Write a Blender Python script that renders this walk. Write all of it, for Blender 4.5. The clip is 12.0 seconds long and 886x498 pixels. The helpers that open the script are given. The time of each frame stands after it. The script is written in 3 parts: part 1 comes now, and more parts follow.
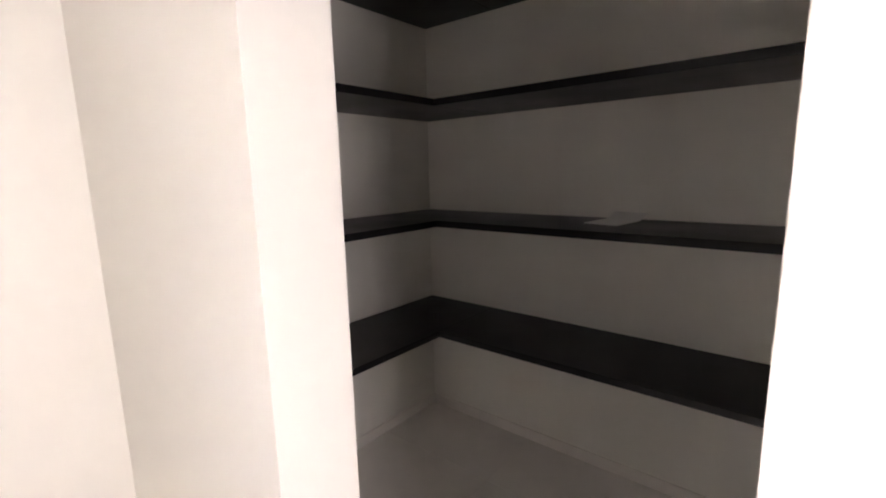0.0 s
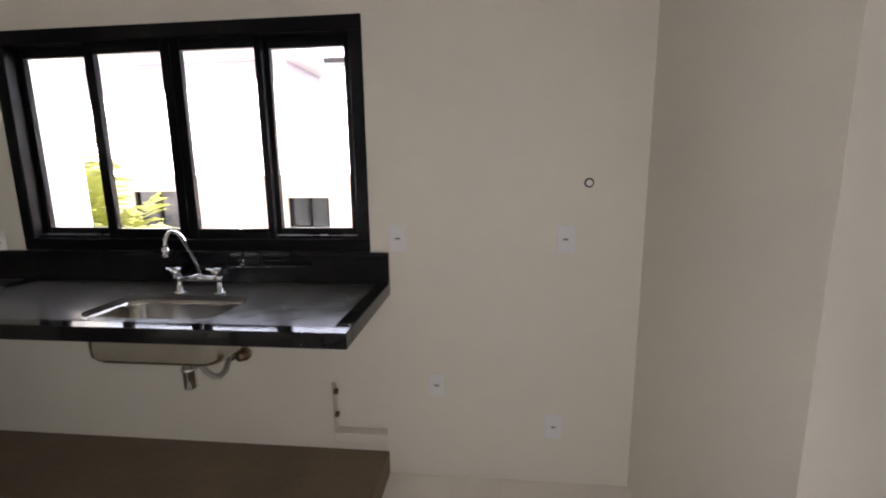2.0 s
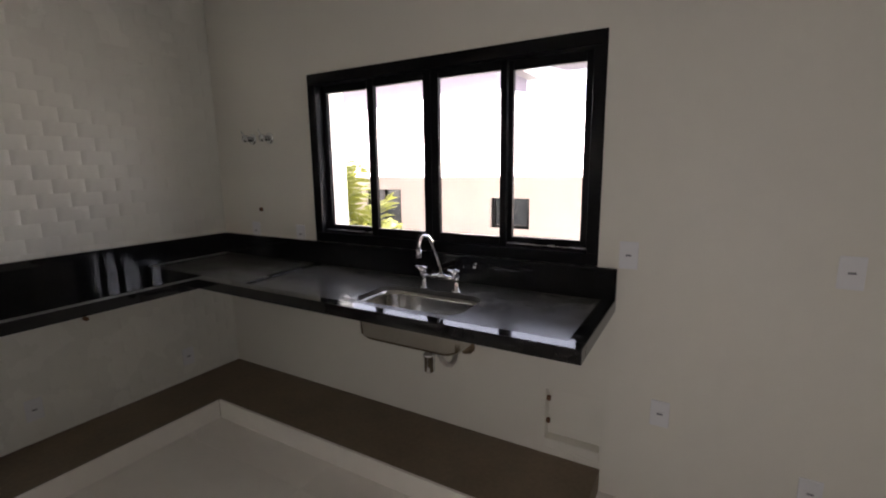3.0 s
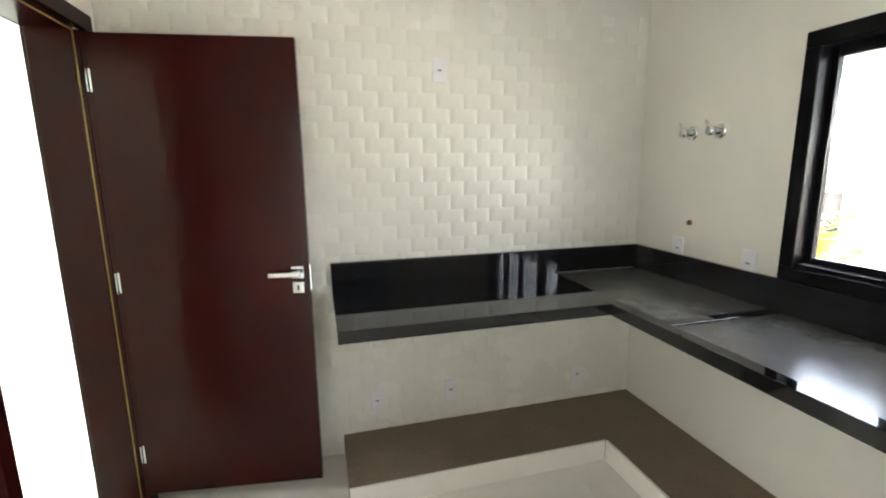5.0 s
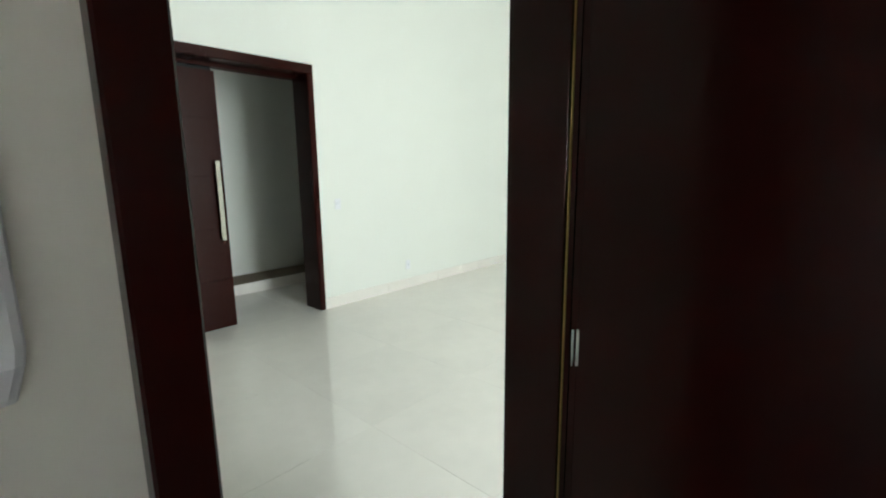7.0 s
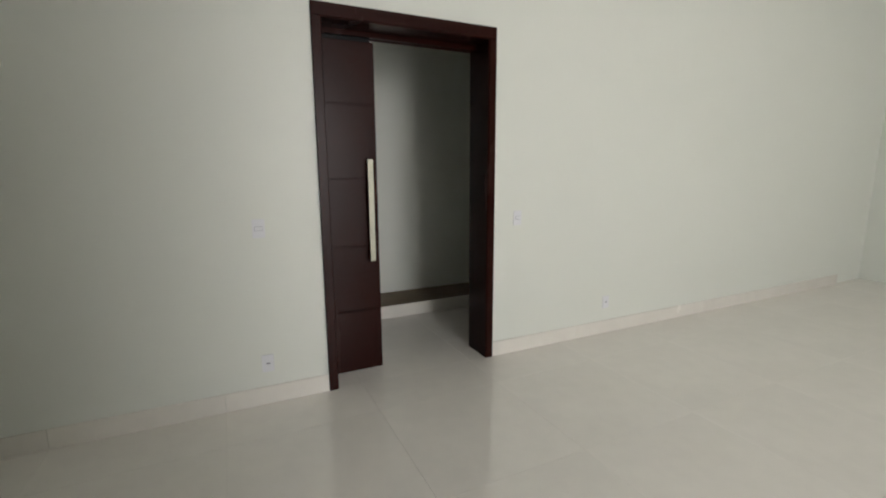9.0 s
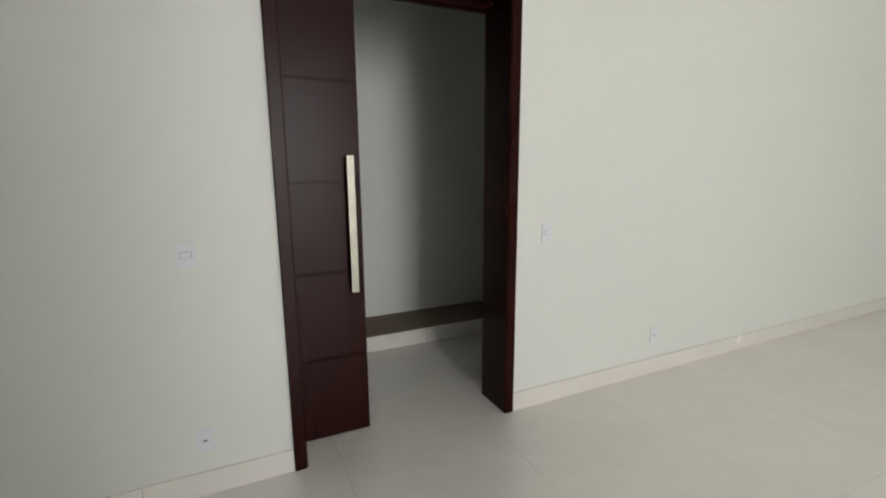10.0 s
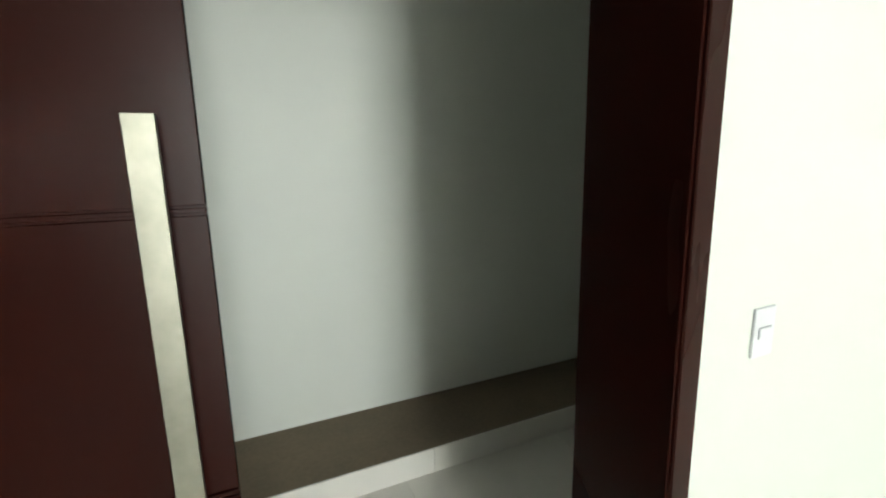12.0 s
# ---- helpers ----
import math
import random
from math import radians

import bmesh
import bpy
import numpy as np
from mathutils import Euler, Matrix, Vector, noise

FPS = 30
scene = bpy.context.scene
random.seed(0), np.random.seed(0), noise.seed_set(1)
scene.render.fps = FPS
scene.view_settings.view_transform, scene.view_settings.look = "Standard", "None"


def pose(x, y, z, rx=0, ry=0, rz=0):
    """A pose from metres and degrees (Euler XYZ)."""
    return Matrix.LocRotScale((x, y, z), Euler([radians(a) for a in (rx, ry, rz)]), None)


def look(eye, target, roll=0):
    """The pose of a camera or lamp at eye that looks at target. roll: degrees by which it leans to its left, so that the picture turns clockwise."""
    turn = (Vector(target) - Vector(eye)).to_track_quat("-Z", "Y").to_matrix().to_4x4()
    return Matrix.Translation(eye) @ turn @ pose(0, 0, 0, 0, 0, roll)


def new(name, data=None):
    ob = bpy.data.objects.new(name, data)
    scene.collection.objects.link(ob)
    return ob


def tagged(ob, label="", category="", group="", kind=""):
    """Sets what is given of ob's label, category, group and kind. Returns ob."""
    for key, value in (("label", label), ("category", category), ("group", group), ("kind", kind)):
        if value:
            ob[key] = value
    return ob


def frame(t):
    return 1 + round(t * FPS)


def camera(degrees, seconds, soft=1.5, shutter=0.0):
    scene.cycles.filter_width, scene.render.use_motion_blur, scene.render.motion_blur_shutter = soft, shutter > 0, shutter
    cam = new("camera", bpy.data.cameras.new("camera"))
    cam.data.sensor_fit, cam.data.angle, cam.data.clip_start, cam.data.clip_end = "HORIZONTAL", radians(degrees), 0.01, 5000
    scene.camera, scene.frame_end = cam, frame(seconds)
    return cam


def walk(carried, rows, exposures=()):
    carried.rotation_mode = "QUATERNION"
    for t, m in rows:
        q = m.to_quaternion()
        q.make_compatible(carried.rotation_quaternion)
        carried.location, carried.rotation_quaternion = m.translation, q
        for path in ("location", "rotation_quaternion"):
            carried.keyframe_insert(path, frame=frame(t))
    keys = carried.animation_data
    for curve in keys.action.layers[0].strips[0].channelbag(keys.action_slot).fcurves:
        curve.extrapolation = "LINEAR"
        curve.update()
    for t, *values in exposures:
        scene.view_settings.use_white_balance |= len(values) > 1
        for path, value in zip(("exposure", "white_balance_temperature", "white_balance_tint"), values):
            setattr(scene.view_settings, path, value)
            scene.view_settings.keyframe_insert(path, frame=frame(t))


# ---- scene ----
cam = camera(89.0, 12.0, soft=2.0)
PATH = [
    (0.0, pose(3.381, -1.786, 1.466, 80.17, 1.21, -50.54)),
    (0.5, pose(3.364, -1.822, 1.451, 79.70, 1.07, -31.52)),
    (1.0, pose(3.294, -1.837, 1.427, 79.46, 0.85, -15.49)),
    (1.5, pose(3.226, -1.886, 1.426, 79.72, 0.95, -4.61)),
    (2.0, pose(3.144, -1.931, 1.464, 79.68, 0.72, 5.96)),
    (2.5, pose(3.067, -1.989, 1.502, 79.61, 0.72, 18.04)),
    (3.0, pose(3.000, -2.026, 1.533, 79.81, 0.74, 30.02)),
    (3.2, pose(2.966, -2.038, 1.543, 79.89, 0.72, 34.52)),
    (4.8, pose(2.468, -1.904, 1.577, 79.43, 0.53, 68.60)),
    (5.0, pose(2.350, -1.892, 1.584, 79.50, 0.56, 74.54)),
    (5.5, pose(2.062, -1.893, 1.567, 79.31, 0.34, 89.48)),
    (6.0, pose(1.752, -2.009, 1.550, 79.68, 0.36, 102.29)),
    (6.5, pose(1.400, -2.123, 1.540, 79.56, 0.70, 117.91)),
    (7.0, pose(1.114, -2.282, 1.519, 79.88, 0.62, 132.86)),
    (7.5, pose(0.892, -2.521, 1.521, 79.77, 0.59, 143.07)),
    (7.7, pose(0.817, -2.638, 1.522, 79.70, 0.56, 145.54)),
    (9.3, pose(0.275, -3.691, 1.547, 79.74, 0.38, 155.08)),
    (9.5, pose(0.199, -3.842, 1.546, 79.54, 0.43, 155.20)),
    (10.0, pose(0.012, -4.274, 1.558, 79.48, 0.38, 155.02)),
    (10.5, pose(-0.139, -4.698, 1.549, 79.64, 0.54, 154.85)),
    (11.0, pose(-0.327, -5.113, 1.530, 79.70, 0.67, 154.69)),
    (11.5, pose(-0.534, -5.518, 1.530, 79.46, 0.63, 155.19)),
    (12.0, pose(-0.670, -5.924, 1.538, 79.32, 1.17, 155.22)),
]
EXPOSURES = [
    (0.0, 5.5, 6500, 26), (0.5, 4.85, 6350, 20), (1.0, 4.45, 6350, 19), (1.5, 4.2, 6500, 19), (2.0, 3.65, 6600, 19), (2.5, 3.2, 6600, 20), (3.2, 3.05, 6550, 20),
    (4.8, 4.98, 6500, 10), (5.5, 5.02, 6350, 4), (6.0, 4.5, 6350, 2), (6.5, 3.5, 6350, 0), (7.0, 2.75, 6050, 2), (7.5, 2.6, 5950, 1),
    (9.3, 2.08, 6600, 15), (9.5, 2.12, 6450, 15), (10.5, 2.24, 6450, 14), (11.0, 2.26, 6350, 9), (11.5, 2.62, 6300, 7), (12.0, 3.2, 6350, 3),
]
walk(cam, PATH, EXPOSURES)

# ---- light ----
world = bpy.data.worlds.new("sky")
scene.world = world
world.use_nodes = True
wn = world.node_tree.nodes
sky = wn.new("ShaderNodeTexSky")
sky.sky_type, sky.sun_disc = "NISHITA", False
sky.sun_elevation, sky.sun_rotation = radians(48), radians(156)
sky.dust_density, sky.air_density, sky.ozone_density = 8.0, 0.8, 0.4
wn["Background"].inputs["Strength"].default_value = 0.15
haze = wn.new("ShaderNodeHueSaturation")
haze.inputs["Saturation"].default_value = 0.45
world.node_tree.links.new(sky.outputs[0], haze.inputs["Color"])
world.node_tree.links.new(haze.outputs[0], wn["Background"].inputs["Color"])

sun_data = bpy.data.lights.new("sun", "SUN")
sun_data.energy, sun_data.angle, sun_data.color = 5.0, radians(0.53), (1.0, 0.95, 0.88)
sun = new("sun", sun_data)
sun.matrix_world = look((4, -9, 10.95), (0, 0, 0))

lamp_data = bpy.data.lights.new("living_window_daylight", "AREA")
lamp_data.shape, lamp_data.size, lamp_data.size_y = "RECTANGLE", 1.8, 3.5
lamp_data.energy, lamp_data.color = 31.0, (0.97, 1.0, 0.99)
lamp = new("living_window_daylight", lamp_data)
lamp.matrix_world = look((-1.26, 1.27, 1.8), (-1.26, -3.0, 1.8))


# added fill light in an unseen recess, brightens the north wall and partition
side_data = bpy.data.lights.new("side_fill_light", "AREA")
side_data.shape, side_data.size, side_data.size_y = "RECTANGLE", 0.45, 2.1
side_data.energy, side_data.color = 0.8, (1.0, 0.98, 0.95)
side = new("side_fill_light", side_data)
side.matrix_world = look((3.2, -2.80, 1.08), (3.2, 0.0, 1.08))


# ---- materials ----
def nodes_of(name):
    m = bpy.data.materials.new(name)
    m.use_nodes = True
    return m, m.node_tree.nodes, m.node_tree.links, m.node_tree.nodes["Principled BSDF"]


def surface(name, color, rough=0.5, metal=0.0, vary=0.06, scale=6.0, fine=60.0, bump=0.0, rough_vary=0.08, coat=0.0, stretch=(1, 1, 1), spec=0.5, island=0.0):
    """A surface with slow and fine variation of colour, gloss and relief."""
    m, n, l, b = nodes_of(name)
    tc = n.new("ShaderNodeTexCoord")
    mp = n.new("ShaderNodeMapping")
    mp.inputs["Scale"].default_value = stretch
    l.new(tc.outputs["Object"], mp.inputs["Vector"])
    big, small = n.new("ShaderNodeTexNoise"), n.new("ShaderNodeTexNoise")
    big.inputs["Scale"].default_value, big.inputs["Detail"].default_value = scale, 4
    small.inputs["Scale"].default_value, small.inputs["Detail"].default_value = fine, 6
    for t in (big, small):
        l.new(mp.outputs[0], t.inputs["Vector"])
    mix = n.new("ShaderNodeMath")
    mix.operation = "MULTIPLY_ADD"
    l.new(small.outputs["Fac"], mix.inputs[0])
    mix.inputs[1].default_value = 0.5
    l.new(big.outputs["Fac"], mix.inputs[2])
    ramp = n.new("ShaderNodeMapRange")
    ramp.inputs["From Min"].default_value, ramp.inputs["From Max"].default_value = 0.45, 1.05
    ramp.inputs["To Min"].default_value, ramp.inputs["To Max"].default_value = 1 - vary, 1 + vary
    l.new(mix.outputs[0], ramp.inputs["Value"])
    last = ramp.outputs[0]
    if island:
        info, rr, mu = n.new("ShaderNodeObjectInfo"), n.new("ShaderNodeMapRange"), n.new("ShaderNodeMath")
        rr.inputs["To Min"].default_value, rr.inputs["To Max"].default_value = 1 - island, 1 + island
        l.new(info.outputs["Random"], rr.inputs["Value"])
        mu.operation = "MULTIPLY"
        l.new(last, mu.inputs[0])
        l.new(rr.outputs[0], mu.inputs[1])
        last = mu.outputs[0]
    col = n.new("ShaderNodeVectorMath")
    col.operation = "SCALE"
    col.inputs[0].default_value = color
    l.new(last, col.inputs["Scale"])
    l.new(col.outputs[0], b.inputs["Base Color"])
    rv = n.new("ShaderNodeMapRange")
    rv.inputs["From Min"].default_value, rv.inputs["From Max"].default_value = 0.3, 0.7
    rv.inputs["To Min"].default_value, rv.inputs["To Max"].default_value = max(rough - rough_vary, 0.02), rough + rough_vary
    l.new(big.outputs["Fac"], rv.inputs["Value"])
    l.new(rv.outputs[0], b.inputs["Roughness"])
    b.inputs["Metallic"].default_value = metal
    b.inputs["Coat Weight"].default_value = coat
    b.inputs["Coat Roughness"].default_value = 0.12
    b.inputs["Specular IOR Level"].default_value = spec
    if bump:
        bp = n.new("ShaderNodeBump")
        bp.inputs["Strength"].default_value, bp.inputs["Distance"].default_value = bump, 0.002
        l.new(small.outputs["Fac"], bp.inputs["Height"])
        l.new(bp.outputs[0], b.inputs["Normal"])
    return m


def granite():
    m, n, l, b = nodes_of("black_granite")
    tc = n.new("ShaderNodeTexCoord")
    vo, no, ra = n.new("ShaderNodeTexVoronoi"), n.new("ShaderNodeTexNoise"), n.new("ShaderNodeValToRGB")
    vo.inputs["Scale"].default_value, no.inputs["Scale"].default_value = 260, 30
    l.new(tc.outputs["Object"], vo.inputs["Vector"])
    l.new(tc.outputs["Object"], no.inputs["Vector"])
    ra.color_ramp.elements[0].color, ra.color_ramp.elements[1].color = (0.03, 0.031, 0.034, 1), (0.008, 0.008, 0.009, 1)
    ra.color_ramp.elements[0].position, ra.color_ramp.elements[1].position = 0.05, 0.3
    l.new(vo.outputs["Distance"], ra.inputs["Fac"])
    l.new(ra.outputs[0], b.inputs["Base Color"])
    rr = n.new("ShaderNodeMapRange")
    rr.inputs["To Min"].default_value, rr.inputs["To Max"].default_value = 0.015, 0.045
    l.new(no.outputs["Fac"], rr.inputs["Value"])
    l.new(rr.outputs[0], b.inputs["Roughness"])
    return m


def window_glass():
    m, n, l, b = nodes_of("window_glass")
    b.inputs["Base Color"].default_value = (1, 1, 1, 1)
    b.inputs["Roughness"].default_value = 0.0
    b.inputs["IOR"].default_value = 1.1
    b.inputs["Transmission Weight"].default_value = 1.0
    return m


PAINT = surface("white_wall_paint", (0.80, 0.78, 0.71), 0.55, vary=0.012, scale=0.9, fine=90, bump=0.12, rough_vary=0.02)
HALL_PAINT = surface("white_hall_paint", (0.79, 0.805, 0.745), 0.5, vary=0.012, scale=0.7, fine=120, bump=0.1, rough_vary=0.02)
WALL_TILE = surface("smooth_white_wall_tile", (0.78, 0.76, 0.69), 0.5, vary=0.01, scale=0.8, fine=40, bump=0.03, rough_vary=0.02)
RELIEF = surface("white_relief_tile", (0.81, 0.805, 0.745), 0.26, vary=0.02, scale=3, fine=50, bump=0.04, island=0.015)
GROUT = surface("white_grout", (0.80, 0.79, 0.73), 0.8, vary=0.06, scale=8, fine=120, bump=0.2)
CEILING = surface("white_ceiling_paint", (0.82, 0.82, 0.80), 0.7, vary=0.02, scale=1, fine=80, bump=0.1)
PORCELAIN = surface("polished_beige_porcelain", (0.87, 0.83, 0.77), 0.04, vary=0.05, scale=1.6, fine=9, bump=0.0, rough_vary=0.015, island=0.012, spec=0.85)
FLOOR_GROUT = surface("beige_floor_grout", (0.72, 0.68, 0.62), 0.7, vary=0.08)
SKIRT = surface("beige_porcelain_skirting", (0.83, 0.795, 0.735), 0.2, vary=0.05, scale=2, fine=12)
CEMENT = surface("raw_brown_cement", (0.21, 0.16, 0.107), 0.75, vary=0.22, scale=3.5, fine=45, bump=0.4)
GRANITE = granite()
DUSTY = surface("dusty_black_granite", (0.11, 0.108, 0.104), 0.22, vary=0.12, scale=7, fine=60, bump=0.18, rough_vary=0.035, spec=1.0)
RIM = surface("wiped_black_granite", (0.014, 0.0135, 0.0135), 0.06, vary=0.2, scale=9, fine=120, rough_vary=0.03)
SHELF = surface("black_shelf_stone", (0.007, 0.0066, 0.007), 0.4, vary=0.1, scale=2, fine=200, spec=0.3)
WOOD = surface("dark_mahogany", (0.034, 0.0042, 0.0036), 0.19, vary=0.03, scale=1.6, fine=7, stretch=(4, 4, 0.5), spec=0.24, rough_vary=0.015)
ESPRESSO = surface("dark_brown_stained_wood", (0.023, 0.0046, 0.0030), 0.27, vary=0.02, scale=1.4, fine=11, stretch=(3, 3, 0.5), spec=0.12, rough_vary=0.006)
SEAL = surface("ochre_foam_seal", (0.36, 0.22, 0.06), 0.8, vary=0.15, scale=20)
CHROME = surface("chrome", (0.75, 0.76, 0.78), 0.08, metal=1.0, vary=0.03, rough_vary=0.03)
STEEL = surface("brushed_stainless_steel", (0.52, 0.50, 0.46), 0.15, metal=1.0, vary=0.08, scale=4, fine=120, bump=0.04, stretch=(1, 12, 1))
# mottled tone stands in for the uneven room reflections in the bar
POLISHED = surface("polished_steel_bar", (0.26, 0.25, 0.205), 0.36, metal=1.0, vary=0.22, scale=3.5, fine=40, rough_vary=0.1)
ALU = surface("black_painted_aluminium", (0.004, 0.004, 0.005), 0.38, vary=0.1, scale=5, spec=0.14)
PLASTIC = surface("white_plastic", (0.76, 0.76, 0.80), 0.3, vary=0.02)
PLATE = surface("white_plastic_plate", (0.79, 0.795, 0.815), 0.35, vary=0.02)
SLOT = surface("grey_socket_hole", (0.22, 0.22, 0.25), 0.5, vary=0.05)
DARK = surface("black_plastic", (0.012, 0.012, 0.013), 0.35, vary=0.1)
GLASS = window_glass()
RUST = surface("rusty_pipe_end", (0.16, 0.075, 0.035), 0.7, vary=0.3, scale=40)
TRACK_GLINT = surface("track_glint", (0.62, 0.62, 0.63), 0.3, metal=1.0, vary=0.05)
BRONZE = surface("dull_bronze", (0.33, 0.25, 0.17), 0.3, metal=1.0, vary=0.15, scale=30)
GREY_PIPE = surface("grey_plastic_pipe", (0.42, 0.40, 0.37), 0.45, vary=0.1)
PAPER = surface("white_paper", (0.75, 0.74, 0.70), 0.7, vary=0.04)
FACADE = surface("pale_pink_render", (0.47, 0.41, 0.38), 0.8, vary=0.07, scale=1.5, fine=60, bump=0.3)
FACADE_WHITE = surface("white_render", (0.80, 0.79, 0.77), 0.8, vary=0.05, scale=1.5, fine=60, bump=0.3)
ROOF = surface("grey_roof_sheet", (0.30, 0.29, 0.29), 0.6, vary=0.12, scale=3)
LEAF = surface("palm_leaf", (0.20, 0.22, 0.035), 0.45, vary=0.3, scale=4, fine=30)
STEM = surface("palm_stem", (0.14, 0.11, 0.06), 0.7, vary=0.25, scale=8)
LAWN = surface("pale_concrete_paving", (0.26, 0.25, 0.235), 0.8, vary=0.15, scale=1.5, fine=20, bump=0.3)
GREY_WALL = surface("lilac_grey_render", (0.24, 0.22, 0.265), 0.8, vary=0.07, scale=1.5, fine=60, bump=0.3)
PANE = surface("dark_far_pane", (0.03, 0.035, 0.04), 0.1, vary=0.1)


# ---- mesh helpers ----
def part(name, bm, material, parent=None, label="", smooth=False):
    me = bpy.data.meshes.new(name)
    bmesh.ops.recalc_face_normals(bm, faces=bm.faces[:])
    for f in bm.faces:
        f.smooth = smooth
    bm.to_mesh(me)
    bm.free()
    me.materials.append(material)
    ob = new(name, me)
    if parent is not None:
        ob.parent = parent
    return tagged(ob, label) if label else ob


def box(x0, x1, y0, y1, z0, z1, bevel=0.0, bm=None, seg=1):
    bm = bm or bmesh.new()
    made = bmesh.ops.create_cube(bm, size=1.0)["verts"]
    for q in made:
        q.co = Vector((x0 + (q.co.x + 0.5) * (x1 - x0), y0 + (q.co.y + 0.5) * (y1 - y0), z0 + (q.co.z + 0.5) * (z1 - z0)))
    if bevel:
        edges = list({e for q in made for e in q.link_edges})
        bmesh.ops.bevel(bm, geom=edges, offset=bevel, segments=seg, affect="EDGES", profile=0.5)
    return bm


def turned(bm, m):
    bm.transform(m)
    return bm


def tube(points, radius, sides=12, bm=None, ends=True):
    """A round tube along a line of points."""
    bm = bm or bmesh.new()
    pts = [Vector(q) for q in points]
    rings, side = [], None
    for i, q in enumerate(pts):
        d = (pts[min(i + 1, len(pts) - 1)] - pts[max(i - 1, 0)]).normalized()
        if side is None:
            side = d.orthogonal().normalized()
        side = (side - d * side.dot(d)).normalized()
        up = d.cross(side)
        r = radius[i] if isinstance(radius, (list, tuple)) else radius
        rings.append([bm.verts.new(q + r * (math.cos(a) * side + math.sin(a) * up)) for a in [2 * math.pi * k / sides for k in range(sides)]])
    for a, b in zip(rings, rings[1:]):
        for k in range(sides):
            bm.faces.new((a[k], a[(k + 1) % sides], b[(k + 1) % sides], b[k]))
    if ends:
        bm.faces.new(rings[0][::-1])
        bm.faces.new(rings[-1])
    return bm


def round_rect(x0, x1, y0, y1, r, n=6):
    out = []
    for cx, cy, a0 in ((x1 - r, y1 - r, 0), (x0 + r, y1 - r, 90), (x0 + r, y0 + r, 180), (x1 - r, y0 + r, 270)):
        for k in range(n + 1):
            a = radians(a0 + 90 * k / n)
            out.append((cx + r * math.cos(a), cy + r * math.sin(a)))
    return out


def pierced(outer, inner, z0, z1):
    """A slab with an outline and one hole."""
    bm = bmesh.new()
    edges = []
    for loop in (outer, inner):
        vs = [bm.verts.new((x, y, z0)) for x, y in loop]
        edges += [bm.edges.new((vs[i], vs[(i + 1) % len(vs)])) for i in range(len(vs))]
    bmesh.ops.triangle_fill(bm, use_beauty=True, edges=edges)
    ex = bmesh.ops.extrude_face_region(bm, geom=bm.faces[:])
    bmesh.ops.translate(bm, verts=[g for g in ex["geom"] if isinstance(g, bmesh.types.BMVert)], vec=(0, 0, z1 - z0))
    return bm


def holed(along, a0, a1, b0, b1, z0, z1, holes):
    """A wall that runs along x or y from a0 to a1, b0 to b1 thick, with openings (from, to, bottom, top)."""
    bm = bmesh.new()
    cuts = sorted({a0, a1, *[q for h in holes for q in h[:2]]})
    for u0, u1 in zip(cuts, cuts[1:]):
        mid, spans, low = (u0 + u1) / 2, [], z0
        for h in sorted((h for h in holes if h[0] < mid < h[1]), key=lambda h: h[2]):
            if h[2] > low:
                spans.append((low, h[2]))
            low = h[3]
        if low < z1:
            spans.append((low, z1))
        for s0, s1 in spans:
            if along == "x":
                box(u0, u1, b0, b1, s0, s1, bm=bm)
            else:
                box(b0, b1, u0, u1, s0, s1, bm=bm)
    return bm


def setting(name, bm, material, label, category):
    return tagged(part(name, bm, material), label, category, kind="structure")


def thing(name, x, y, z, label, category, group="", rz=0.0):
    ob = new(name)
    ob.empty_display_size = 0.1
    ob.matrix_basis = pose(x, y, z, 0, 0, rz)
    return tagged(ob, label, category, group)


# ---- main measures ----
X5, X5B, XP = 3.78, 3.97, 5.42          # pantry partition, its back, pantry end wall
Y3, Y3B = -2.759, -2.927                # wall with the kitchen door
Y4, Y4B, YB = -6.512, -6.70, -8.33      # wall with the sliding door, closet back
ZK, ZH = 2.8, 4.0                       # ceilings
XW = -7.5                               # far end of the living room
XE = 5.57
XH = 2.6                                # near end of the living room

# ---- structure: kitchen and pantry ----
WIN = (0.91, 2.613, 1.095, 2.082)
NICHE = (2.396, 2.66, 0.147, 0.463)
setting("wall_north", holed("x", -0.15, XE, 0.0, 0.07, 0.0, ZK, [WIN, NICHE]), WALL_TILE, "white smooth tiled kitchen wall with a window", "wall")
setting("wall_north_outer", holed("x", -0.15, XE, 0.07, 0.18, 0.0, ZK, [WIN]), PAINT, "white outer leaf of the kitchen wall", "wall")
wall_west = setting("wall_west", box(-0.15, -0.004, Y3, 0.0, 0.0, ZK), GROUT, "white kitchen wall faced with relief tiles", "wall")
DOOR = (0.14, 0.998, 0.0, 2.145)
# the second opening is only a recess for the added fill light
setting("wall_south", holed("x", -0.15, XE, Y3B, Y3, 0.0, ZK, [DOOR, (2.96, 3.44, 0.0, 2.15)]), WALL_TILE, "white smooth kitchen wall with a doorway", "wall")
# unseen panel that closes the recess behind the fill light
setting("panel_behind_fill", box(2.9, 3.5, Y3B - 0.06, Y3B - 0.001, 0.0, 2.2), PAINT, "unseen white panel behind the added fill light", "door")
setting("wall_hall_upper", box(-0.15, XH + 0.15, Y3B, Y3, ZK + 0.12, ZH), HALL_PAINT, "white upper wall of the living room", "wall")
setting("wall_pantry", holed("y", Y3, 0.0, X5, X5B, 0.0, ZK, [(-1.771, -1.029, 0.0, 2.5)]), PAINT, "white partition wall with a pantry opening", "wall")
setting("wall_pantry_end", box(XP, XE, Y3, 0.0, 0.0, ZK), PAINT, "white pantry end wall", "wall")
